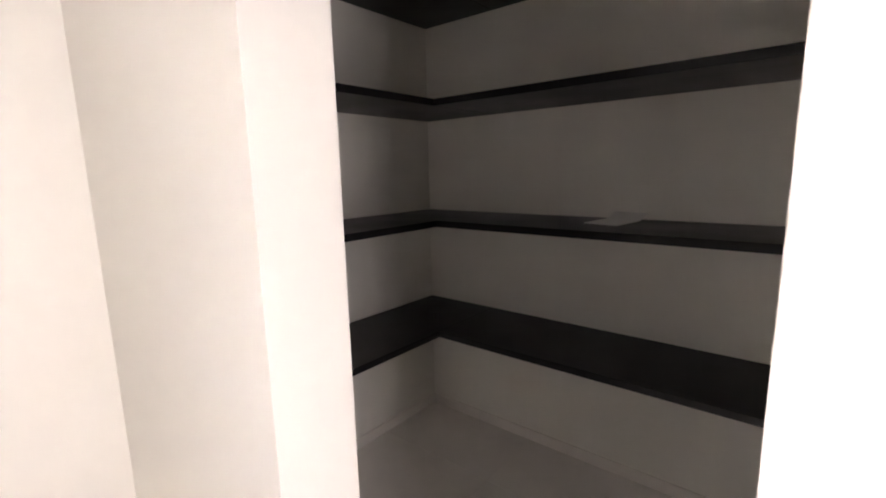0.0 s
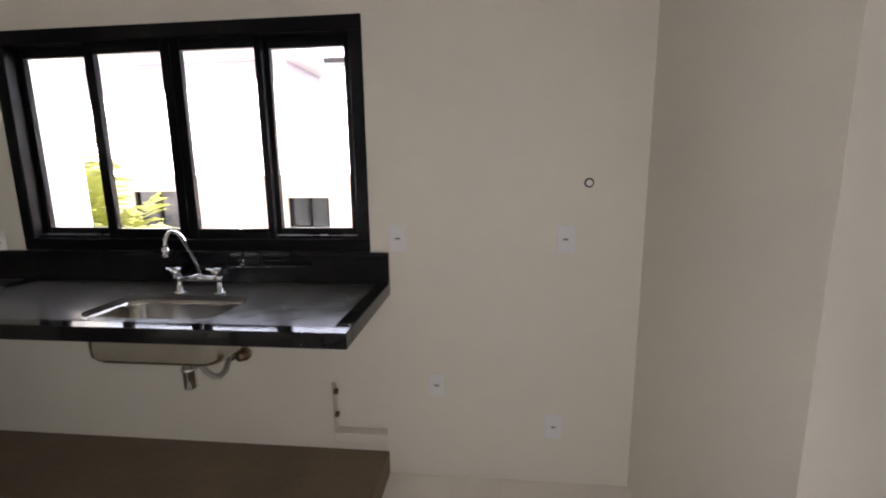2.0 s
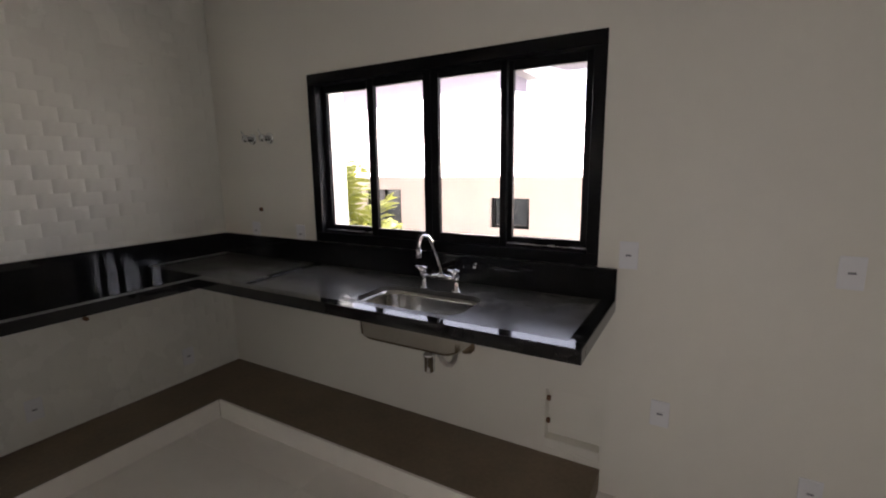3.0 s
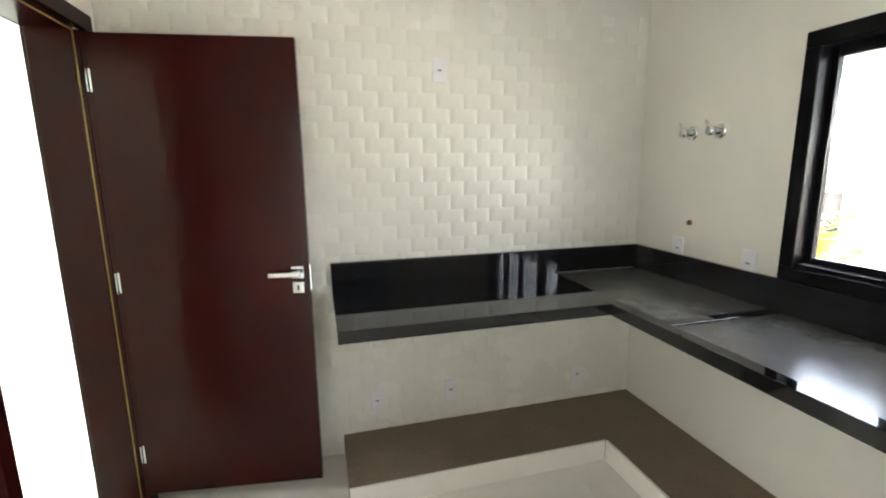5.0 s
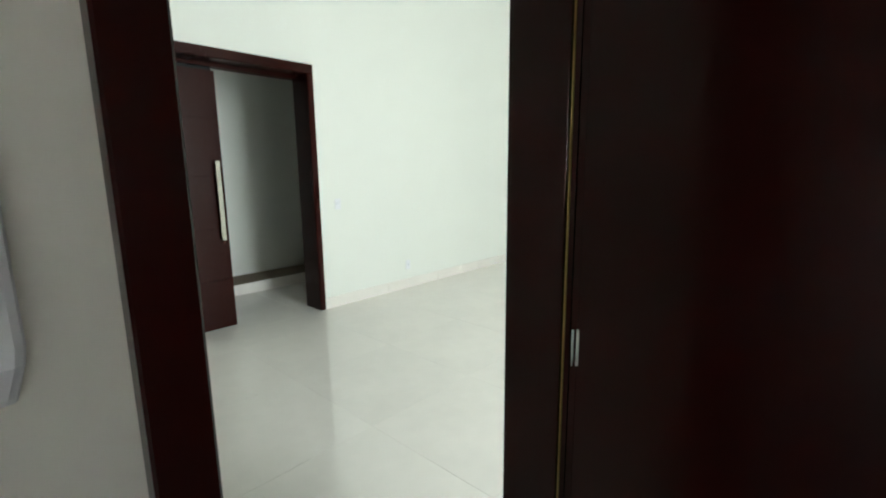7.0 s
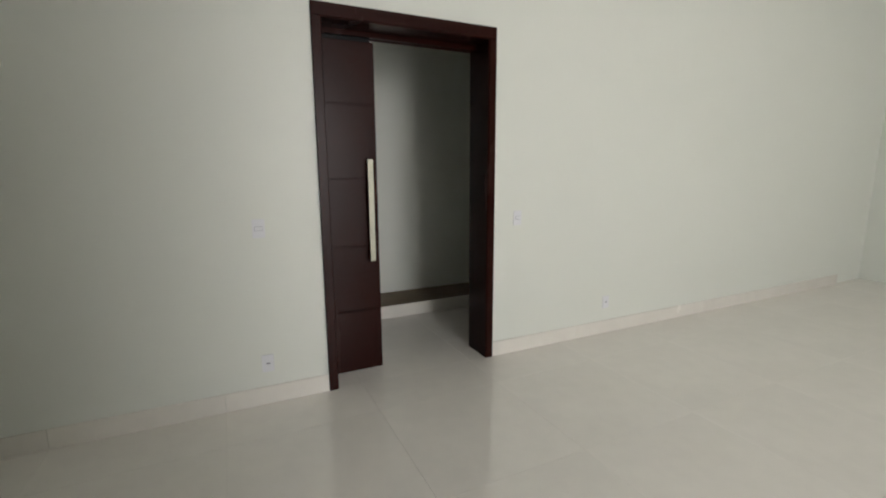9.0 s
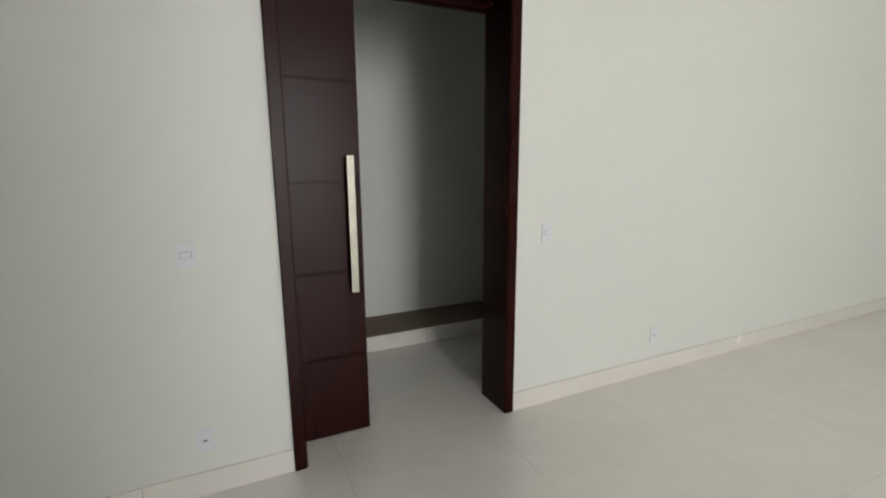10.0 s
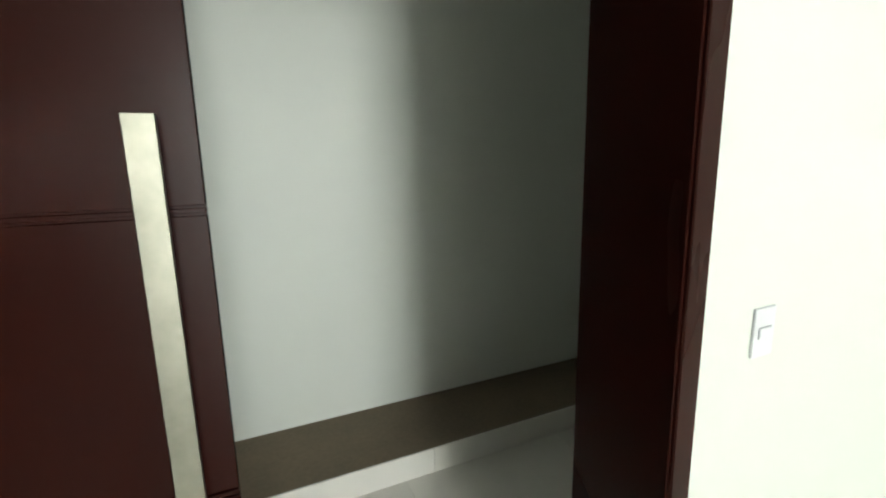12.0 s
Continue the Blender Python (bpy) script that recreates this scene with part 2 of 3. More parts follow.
setting("wall_pantry_south", box(X5B, XP, -2.35, -2.25, 0.0, ZK), PAINT, "white pantry side wall", "wall")
setting("wall_kitchen_east", box(XE, XE + 0.15, Y3B, 0.18, 0.0, ZK + 0.12), PAINT, "plain white outer wall", "wall")
setting("trim_pantry", box(X5 - 0.004, X5, -1.84, -1.772, 0.0, ZK), PAINT, "white plaster strip beside the pantry opening", "trim")
setting("ceiling_kitchen", box(-0.15, XE, Y3B, 0.18, ZK, ZK + 0.12), CEILING, "plain white kitchen ceiling", "ceiling")

# ---- structure: living room and closet ----
SD = (-1.442, -0.233, 0.0, 2.473)
SD_HOLE = (-1.466, -0.209, 0.0, 2.497)
setting("wall_living", holed("x", XW, XH + 0.15, Y4B, Y4, 0.0, ZH, [SD_HOLE]), HALL_PAINT, "white living room wall with a sliding door opening", "wall")
GLAZ = (-2.2, -0.33, 0.0, 3.6)
YN = 1.3
setting("wall_living_north", holed("x", XW, -0.15, YN, YN + 0.18, 0.0, ZH, [GLAZ]), HALL_PAINT, "white living room wall with a wide glazed opening", "wall")
setting("wall_living_west", box(XW - 0.15, XW, Y4B, YN + 0.18, 0.0, ZH), HALL_PAINT, "plain white living room end wall", "wall")
setting("wall_living_east", box(XH, XH + 0.15, Y4, Y3B, 0.0, ZH), HALL_PAINT, "plain white living room end wall", "wall")
setting("wall_kitchen_back", box(-0.155, -0.15, Y3B, 0.18, 0.0, ZH), HALL_PAINT, "white living room side of the kitchen wall", "wall")
setting("wall_living_side", box(-0.30, -0.15, 0.18, YN, -0.2, ZH), FACADE_WHITE, "white rendered side wall of the living room", "wall")
setting("floor_living", box(XW - 0.15, -0.15, 0.18, YN + 0.18, -0.15, -0.006), FLOOR_GROUT, "polished beige porcelain tile floor", "floor")
setting("ceiling_living_bay", box(XW - 0.15, -0.15, 0.18, YN + 0.18, ZH, ZH + 0.15), CEILING, "plain white living room ceiling", "ceiling")
setting("ceiling_living", box(XW - 0.15, XH + 0.15, Y4B, 0.18, ZH, ZH + 0.15), CEILING, "plain white living room ceiling", "ceiling")
CX0, CX1 = -3.3, 1.3
setting("wall_closet_back", box(CX0, CX1, YB - 0.12, YB, 0.0, 3.6), HALL_PAINT, "plain white closet wall above a plinth", "wall")
setting("wall_closet_west", box(CX0 - 0.12, CX0, YB - 0.12, Y4B, 0.0, 3.6), HALL_PAINT, "plain white closet side wall", "wall")
setting("wall_closet_east", box(CX1, CX1 + 0.12, YB - 0.12, Y4B, 0.0, 3.6), HALL_PAINT, "plain white closet side wall", "wall")
setting("ceiling_closet", box(CX0 - 0.12, CX1 + 0.12, YB - 0.12, Y4B, 3.6, 3.72), CEILING, "plain white closet ceiling", "ceiling")
floor = setting("floor", box(XW - 0.15, XE + 0.15, YB - 0.12, 0.18, -0.15, -0.006), FLOOR_GROUT, "polished beige porcelain tile floor", "floor")


def skirting(name, x0, x1, y0, y1, z1=0.123):
    setting(name, box(x0, x1, y0, y1, 0.0, z1, 0.002), SKIRT, "low beige porcelain skirting board", "baseboard")


edges_w4 = [-0.168]
while edges_w4[-1] < XH - 0.9:
    edges_w4.append(0.494 if len(edges_w4) == 1 else edges_w4[-1] + 0.9)
for a, b in zip(edges_w4, edges_w4[1:]):
    skirting("baseboard", a + 0.001, b - 0.001, Y4, Y4 + 0.012)
x = -1.507
while x > XW + 0.9:
    skirting("baseboard", x - 0.899, x, Y4, Y4 + 0.012)
    x -= 0.9
skirting("baseboard", 1.035, 2.96, Y3, Y3 + 0.01, 0.06)
skirting("baseboard", X5B, XP, -0.01, 0.0, 0.06)
skirting("baseboard", XP - 0.01, XP, -2.25, -0.01, 0.06)

# ---- kitchen plinth ----
PL = 0.115
bm = bmesh.new()
box(0.0, 2.665, -0.455, 0.0, 0.0, PL, bm=bm)
box(0.0, 0.445, -1.83, -0.455, 0.0, PL, bm=bm)
plinth = tagged(part("cabinet_plinth", bm, CEMENT), "raw brown cement plinth with a pale tiled front on the floor", "plinth")
part("front_tile", box(0.458, 2.665, -0.472, -0.456, 0.0, PL + 0.002, 0.001), SKIRT, plinth, "pale porcelain front strip")
part("front_tile", box(0.446, 0.456, -1.83, -0.472, 0.0, PL + 0.002, 0.001), SKIRT, plinth, "pale porcelain front strip")

# ---- closet plinth ----
closet = tagged(part("closet_plinth", box(CX0, CX1, YB, -7.82, 0.0, 0.13), CEMENT), "raw brown cement closet plinth with a pale tiled front", "plinth")
for i in range(5):
    part("front_tile", box(CX0 + 0.92 * i, CX0 + 0.92 * i + 0.918, -7.82, -7.81, 0.0, 0.132, 0.001), SKIRT, closet, "pale porcelain front strip")

# ---- worktop ----
CT, CB = 0.955, 0.901
XC, YC, XF, YL = 2.697, -0.632, 0.647, -1.851
SINK = (1.63, 2.175, -0.515, -0.22)
worktop = thing("granite_worktop", 0, 0, 0, "polished black granite corner worktop fixed to the walls", "worktop")
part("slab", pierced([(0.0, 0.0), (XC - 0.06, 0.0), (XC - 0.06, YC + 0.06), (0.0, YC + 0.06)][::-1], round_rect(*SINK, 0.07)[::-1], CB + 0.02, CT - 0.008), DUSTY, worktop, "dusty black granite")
part("slab", box(0.0, XF - 0.06, YL, YC + 0.06, CB + 0.02, CT - 0.0005), GRANITE, worktop)
part("rim", box(XF - 0.06, XC, YC, YC + 0.06, CB, CT, 0.002), RIM, worktop)
part("rim", box(XC - 0.06, XC, YC + 0.06, 0.0, CB, CT, 0.002), RIM, worktop)
part("rim", box(XF - 0.06, XF, YL, YC, CB, CT, 0.002), GRANITE, worktop)
part("divider", box(0.905, 0.955, YC + 0.0605, -0.0205, CT - 0.009, CT, 0.002), GRANITE, worktop)
part("backsplash", box(0.0, XC, -0.02, -0.0005, CT - 0.005, 1.094, 0.0015), GRANITE, worktop)
part("backsplash", box(0.0005, 0.02, YL, -0.02, CT - 0.001, 1.094, 0.0015), GRANITE, worktop)

# ---- sink ----
sink = thing("kitchen_sink", 1.915, -0.37, 0.93, "stainless steel undermount sink with a bottle trap", "sink")
bm = bmesh.new()
loops = []
for grow, z, r in ((0.012, 0.0, 0.08), (0.0, 0.0, 0.07), (-0.004, -0.02, 0.07), (-0.008, -0.14, 0.07), (-0.025, -0.162, 0.06), (-0.06, -0.168, 0.05)):
    loops.append([bm.verts.new((px_ - 1.915, py_ + 0.37, z - 0.006)) for px_, py_ in round_rect(SINK[0] - grow, SINK[1] + grow, SINK[2] - grow, SINK[3] + grow, r)])
for a, b in zip(loops, loops[1:]):
    for k in range(len(a)):
        bm.faces.new((a[k], a[(k + 1) % len(a)], b[(k + 1) % len(a)], b[k]))
bm.faces.new(loops[-1])
basin = part("basin", bm, STEEL, sink, smooth=True)
so = basin.modifiers.new("thickness", "SOLIDIFY")
so.thickness, so.offset = 0.003, 1
part("drain", tube([(0, 0, -0.17), (0, 0, -0.178)], 0.035, 20), CHROME, sink)
part("bottle_trap", tube([(0.043, 0, -0.172), (0.043, 0, -0.20), (0.043, 0, -0.202), (0.043, 0, -0.232), (0.043, 0, -0.233), (0.043, 0, -0.246), (0.043, 0, -0.247), (0.043, 0, -0.318), (0.043, 0, -0.326)], [0.019, 0.019, 0.024, 0.024, 0.030, 0.030, 0.026, 0.026, 0.016], 20), CHROME, sink, "chrome bottle trap", True)
hose = [(0.065, 0.0, -0.212), (0.080, 0.015, -0.225), (0.086, 0.04, -0.27), (0.086, 0.08, -0.312), (0.082, 0.13, -0.335), (0.070, 0.19, -0.338), (0.045, 0.25, -0.332), (0.012, 0.31, -0.336), (-0.008, 0.355, -0.340)]
part("waste_hose", tube(hose, 0.0125, 12), GREY_PIPE, sink, "grey plastic waste hose", True)
part("hose_flange", tube([(-0.010, 0.368, -0.341), (-0.008, 0.352, -0.340), (-0.007, 0.351, -0.340), (0.0, 0.325, -0.338)], [0.032, 0.030, 0.019, 0.017], 18), CHROME, sink, "chrome wall flange", True)
part("supply_pipe", tube([(0.045, 0.345, -0.19), (0.043, 0.345, -0.25), (0.050, 0.342, -0.30), (0.065, 0.338, -0.328)], 0.007, 10), BRONZE, sink, smooth=True)
part("wall_flange", tube([(0.065, 0.365, -0.33), (0.065, 0.345, -0.33), (0.065, 0.344, -0.33), (0.065, 0.31, -0.33)], [0.034, 0.034, 0.022, 0.022], 18), BRONZE, sink, "bronze wall valve", True)

# ---- faucet ----
faucet = thing("kitchen_faucet", 1.918, -0.19, CT - 0.008, "chrome two-handle bridge faucet with a swan neck spout", "faucet")
for sx in (-0.092, 0.088):
    part("pillar", tube([(sx, 0, 0), (sx, 0, 0.008), (sx, 0, 0.009), (sx, 0, 0.06), (sx, 0, 0.075)], [0.026, 0.026, 0.013, 0.013, 0.016], 16), CHROME, faucet, smooth=True)
    knob = part("handle", tube([(sx, 0, 0.075), (sx, -0.005, 0.088), (sx, -0.02, 0.1), (sx, -0.03, 0.104)], [0.014, 0.019, 0.02, 0.014], 14), CHROME, faucet, smooth=True)
    for a in (30, 150, 270):
        part("lever", tube([(sx, -0.02, 0.098), (sx + 0.036 * math.cos(radians(a)), -0.03, 0.098 + 0.03 * math.sin(radians(a)))], [0.008, 0.006], 8), CHROME, knob, smooth=True)
part("bridge", tube([(-0.092, 0, 0.062), (-0.03, 0, 0.066), (0, 0, 0.068), (0.03, 0, 0.066), (0.088, 0, 0.062)], [0.011, 0.012, 0.018, 0.012, 0.011], 14), CHROME, faucet, smooth=True)
neck = [(0.004, 0, 0.07), (0.004, 0, 0.10), (0.0, -0.018, 0.15), (-0.006, -0.05, 0.215), (-0.010, -0.072, 0.256), (-0.014, -0.092, 0.276), (-0.018, -0.112, 0.281), (-0.022, -0.13, 0.272), (-0.025, -0.141, 0.25), (-0.026, -0.145, 0.215)]
part("spout", tube(neck, [0.011] + [0.0085] * 9, 14), CHROME, faucet, smooth=True)
part("aerator", tube([(-0.026, -0.145, 0.222), (-0.027, -0.147, 0.185)], 0.0125, 14), CHROME, faucet, smooth=True)
hook = thing("wall_spigot", 2.03, -0.02, 1.04, "small chrome water filter spigot on the black backsplash", "spigot")
part("body", tube([(0, 0, 0), (0, -0.02, 0), (0, -0.03, 0.004)], [0.012, 0.009, 0.008], 12), CHROME, hook, smooth=True)
part("lever", tube([(0, -0.025, 0.0), (0.012, -0.03, 0.028)], 0.005, 8), CHROME, hook, smooth=True)

# ---- window ----
window = thing("window_1", 0, 0, 0, "black aluminium sliding window with four clear panes", "window")
window["kind"] = "structure"
x0, x1, z0, z1 = WIN
for n_, b_ in (("sill", (x0, x1, -0.008, 0.11, z0, z0 + 0.055)), ("head", (x0, x1, -0.008, 0.11, z1 - 0.06, z1)), ("jamb", (x0, x0 + 0.06, -0.008, 0.11, z0 + 0.055, z1 - 0.06)), ("jamb", (x1 - 0.055, x1, -0.008, 0.11, z0 + 0.055, z1 - 0.06))):
    part(n_, box(*b_, 0.003), ALU, window)
za, zb = z0 + 0.055, z1 - 0.06
for sx0, sx1, sy, sr in ((x0 + 0.04, 1.352, 0.055, 0.046), (1.335, 1.747, 0.02, 0.046), (1.747, 2.165, 0.02, 0.032), (2.138, x1 - 0.05, 0.055, 0.046)):
    st, lo = 0.046, 0.045
    sash = part("sash", box(sx0, sx0 + st, sy, sy + 0.03, za, zb, 0.002), ALU, window)
    part("stile", box(sx1 - sr, sx1, sy, sy + 0.03, za, zb, 0.002), ALU, sash)
    part("rail", box(sx0 + st, sx1 - sr, sy, sy + 0.03, za, za + lo, 0.002), ALU, sash)
    part("rail", box(sx0 + st, sx1 - sr, sy, sy + 0.03, zb - lo, zb, 0.002), ALU, sash)
    g = part("pane", box(sx0 + st, sx1 - sr, sy + 0.012, sy + 0.017, za + lo, zb - lo), GLASS, sash)
    g.visible_shadow = False

# pale metal strips stand in for the highlight along the window track
for tx0, tx1 in ((x0 + 0.062, 1.333), (2.168, x1 - 0.057)):
    part("track", box(tx0, tx1, 0.024, 0.0545, za + 0.013, za + 0.017, 0.001), TRACK_GLINT, window, "pale strip as the highlight along the sliding track")

# ---- pantry shelves ----
for z in (0.695, 1.228, 1.765, 2.268):
    shelf = thing("corner_shelf", 0, 0, 0, "black stone corner shelf fixed to the pantry walls", "shelf", "pantry shelves")
    part("board", box(X5B, XP, -0.45, 0.0, z - 0.016, z + 0.014, 0.002), SHELF, shelf)
    part("board", box(XP - 0.47, XP, -2.25, -0.4502, z - 0.016, z + 0.014, 0.002), SHELF, shelf)
sheet = thing("paper_sheet", 5.2, -1.14, 1.2425, "small white folded paper on a pantry shelf", "paper", rz=-12)
bm = bmesh.new()
pts = [(-0.05, 0.0), (0.03, 0.002), (0.12, 0.004), (0.19, 0.03)]
low = [bm.verts.new((a, -0.075, b)) for a, b in pts]
hig = [bm.verts.new((a, 0.075, b)) for a, b in pts]
for i in range(3):
    bm.faces.new((low[i], low[i + 1], hig[i + 1], hig[i]))
leafp = part("sheet", bm, PAPER, sheet)
so = leafp.modifiers.new("thickness", "SOLIDIFY")
so.thickness = 0.002

# ---- kitchen door ----
door_frame = thing("door_frame", 0, 0, 0, "dark mahogany door frame with an ochre foam seal", "door frame")
door_frame["kind"] = "structure"
HX, LX = 0.17, 0.968
part("jamb", box(HX - 0.03, HX, Y3B - 0.004, -2.78, 0.0402, 2.118, 0.002), WOOD, door_frame)
part("jamb", box(LX, LX + 0.03, Y3B - 0.004, -2.78, 0.0402, 2.118, 0.002), WOOD, door_frame)
part("head", box(HX - 0.03, LX + 0.03, Y3B - 0.004, -2.78, 2.118, 2.145, 0.002), WOOD, door_frame)
part("casing", box(HX - 0.075, HX - 0.008, Y3, Y3 + 0.03, 0.0, 2.118, 0.003), WOOD, door_frame)
part("casing", box(LX, LX + 0.058, Y3, Y3 + 0.03, 0.0, 2.118, 0.003), WOOD, door_frame)
part("casing", box(HX - 0.075, LX + 0.054, Y3, Y3 + 0.03, 2.1182, 2.185, 0.003), WOOD, door_frame)
part("jamb_lining", box(HX - 0.03, HX - 0.008, -2.772, Y3, 0.0402, 2.118), WOOD, door_frame)
part("jamb_lining", box(LX + 0.008, LX + 0.03, -2.772, Y3, 0.0402, 2.118), WOOD, door_frame)
part("seal", box(HX - 0.02, HX - 0.004, -2.776, -2.772, 0.0402, 2.118), SEAL, door_frame, "ochre foam door seal")
part("seal", box(LX + 0.004, LX + 0.02, -2.776, -2.772, 0.0402, 2.118), SEAL, door_frame, "ochre foam door seal")
part("seal", box(HX - 0.004, LX + 0.004, -2.776, -2.772, 2.112, 2.118), SEAL, door_frame, "ochre foam door seal")
part("strike_plate", box(LX - 0.003, LX, -2.766, -2.742, 0.97, 1.13, 0.001), CHROME, door_frame, "steel strike plate")
for c0, c1 in ((HX - 0.075, HX - 0.008), (LX + 0.002, LX + 0.056)):
    part("casing", box(c0, c1, Y3B - 0.02, Y3B - 0.0045, 0.0, 2.118, 0.003), WOOD, door_frame)
part("casing", box(HX - 0.075, LX + 0.056, Y3B - 0.02, Y3B - 0.0045, 2.1182, 2.185, 0.003), WOOD, door_frame)

setting("trim_threshold", box(HX - 0.03, LX + 0.03, Y3B, Y3, 0.0, 0.04, 0.003), SKIRT, "pale stone door threshold", "threshold")
door = thing("kitchen_door", HX - 0.004, -2.742, 0.0, "open dark mahogany door with a lever handle", "door", rz=-8.0)
leaf = part("leaf", box(-0.036, 0.0, 0.004, 0.80, 0.072, 2.11, 0.002), WOOD, door)
for hz in (0.28, 1.10, 1.93):
    hinge = part("hinge", tube([(0.006, -0.003, hz - 0.045), (0.006, -0.003, hz + 0.045)], 0.0035, 10), CHROME, door, "steel door hinge", True)
    part("hinge_plate", box(-0.001, 0.0015, 0.002, 0.010, hz - 0.045, hz + 0.045, 0.0008), CHROME, hinge)
part("rosette", box(0.0, 0.008, 0.722, 0.778, 1.09, 1.146, 0.002), CHROME, door, "square steel handle rosette")
part("handle", box(0.035, 0.05, 0.63, 0.768, 1.105, 1.128, 0.003), CHROME, door, "flat steel lever handle")
part("handle_neck", tube([(0.006, 0.75, 1.117), (0.038, 0.75, 1.117)], 0.010, 12), CHROME, door, smooth=True)
plate = part("key_plate", box(0.0, 0.007, 0.724, 0.776, 1.022, 1.074, 0.002), CHROME, door, "square steel key plate")
part("keyhole", box(0.0065, 0.0078, 0.744, 0.754, 1.034, 1.062, 0.002), DARK, plate)
part("handle", box(-0.086, -0.071, 0.63, 0.768, 1.105, 1.128, 0.003), CHROME, door, "flat steel lever handle")
part("latch", box(-0.028, -0.008, 0.80, 0.806, 1.03, 1.15, 0.001), CHROME, door, "steel latch plate")

# ---- sliding door ----
XR, XL, HT = -1.507, -0.168, 2.56
sd_frame = thing("sliding_door_frame", 0, 0, 0, "dark brown wooden frame of a sliding door", "door frame")
sd_frame["kind"] = "structure"
part("casing", box(XR, SD[0] - 0.006, Y4, Y4 + 0.02, 0.0, SD[3] + 0.006, 0.003), ESPRESSO, sd_frame)
part("casing", box(SD[1] + 0.006, XL, Y4, Y4 + 0.02, 0.0, SD[3] + 0.006, 0.003), ESPRESSO, sd_frame)
part("casing", box(XR, XL, Y4, Y4 + 0.02, SD[3] + 0.0065, HT, 0.003), ESPRESSO, sd_frame)
part("jamb", box(SD_HOLE[0] + 0.001, SD[0], -6.787, Y4 + 0.012, 0.0, SD[3], 0.002), ESPRESSO, sd_frame)
part("jamb", box(SD[1], SD_HOLE[1] - 0.001, Y4B - 0.002, Y4 + 0.012, 0.0, SD[3], 0.002), ESPRESSO, sd_frame)
part("head", box(SD_HOLE[0] + 0.001, SD_HOLE[1] - 0.001, Y4B - 0.002, Y4 + 0.012, SD[3] + 0.0003, SD_HOLE[3] - 0.001, 0.002), ESPRESSO, sd_frame)
part("rail", box(-1.442, 1.1, -6.76, -6.71, SD[3] - 0.03, SD[3] + 0.02, 0.001), ESPRESSO, sd_frame, "dark painted sliding rail")
part("rail_cover", box(-1.442, 1.1, -6.785, -6.762, SD[3] - 0.035, SD[3] + 0.06, 0.002), ESPRESSO, sd_frame)

sliding = thing("sliding_door", -0.628, -6.714, 0.0, "half-open dark brown sliding door with a long steel handle", "door")
bm = bmesh.new()
gz = (0.49, 0.983, 1.477, 1.992)
zs = [0.012]
for g_ in gz:
    zs += [g_ - 0.010, g_ - 0.006, g_ + 0.002, g_ + 0.006]
zs.append(SD[3] - 0.062)
for i in range(0, len(zs), 2):
    box(0.0, 1.28, -0.04, 0.0, zs[i], zs[i + 1], 0.0012, bm=bm)
box(0.0, 1.28, -0.038, -0.006, 0.02, SD[3] - 0.07, bm=bm)
part("leaf", bm, ESPRESSO, sliding)
# black box puts the shadow over the rail into colour, above the leaf
part("rail_shade", box(0.02, 1.26, -0.036, -0.016, SD[3] - 0.062, SD[3] - 0.032), ALU, sliding, "black strip for the shaded rail above the leaf")
part("stile_groove", box(0.372, 0.378, -0.001, 0.0008, 0.02, SD[3] - 0.08), ESPRESSO, sliding)
bar = part("handle", box(0.045, 0.085, 0.045, 0.06, 0.873, 1.613, 0.001), POLISHED, sliding, "long flat polished steel pull handle")
for hz in (1.0, 1.49):
    part("handle_post", tube([(0.065, 0.0, hz), (0.065, 0.046, hz)], 0.009, 12), POLISHED, bar, smooth=True)


# ---- sockets, switches and pipes ----
def socket(x, y, z, rz, label="white plastic wall socket plate", w=0.075, h=0.118, kind="hole", group="sockets"):
    ob = thing("wall_socket" if kind != "switch" else "light_switch", x, y, z, label, "socket" if kind != "switch" else "switch", group if kind != "switch" else "light switches", rz)
    part("plate", box(-w / 2, w / 2, -0.008, 0.0, -h / 2, h / 2, 0.003, seg=2), PLATE, ob)
    if kind == "hole":
        part("module", box(-0.021, 0.021, -0.0095, -0.007, -0.012, 0.012, 0.001), PLATE, ob)
        part("socket_hole", box(-0.012, 0.012, -0.0102, -0.008, -0.005, 0.005, 0.002), SLOT, ob)
    elif kind == "switch":
        part("key_gap", box(-0.0235, 0.0235, -0.0085, -0.007, -0.0135, 0.0135), SLOT, ob)
        part("key", box(-0.022, 0.022, -0.012, -0.007, -0.012, 0.012, 0.0015), PLATE, ob)
    return ob


for sx, sz in ((3.46, 1.156), (2.902, 0.471), (3.435, 0.287), (2.738, 1.157)):
    socket(sx, 0.0, sz, 0)
socket(0.344, 0.0, 1.128, 0)
socket(0.773, 0.0, 1.128, 0)
for sy, sz in ((-1.26, 2.06), (-1.638, 0.296), (-1.212, 0.30), (-0.381, 0.283)):
    socket(0.0045, sy, sz, 90)
socket(0.223, Y4, 0.283, 180)
socket(-2.755, Y4, 0.302, 180)
socket(0.218, Y4, 1.179, 180, "white plastic light switch on the living room wall", kind="switch")
socket(-1.735, Y4, 1.147, 180, "white plastic light switch beside the sliding door", kind="switch")
two = socket(1.14, Y3, 1.165, 180, "white plastic light switch plate under the door phone", w=0.078, h=0.118, kind="switch")

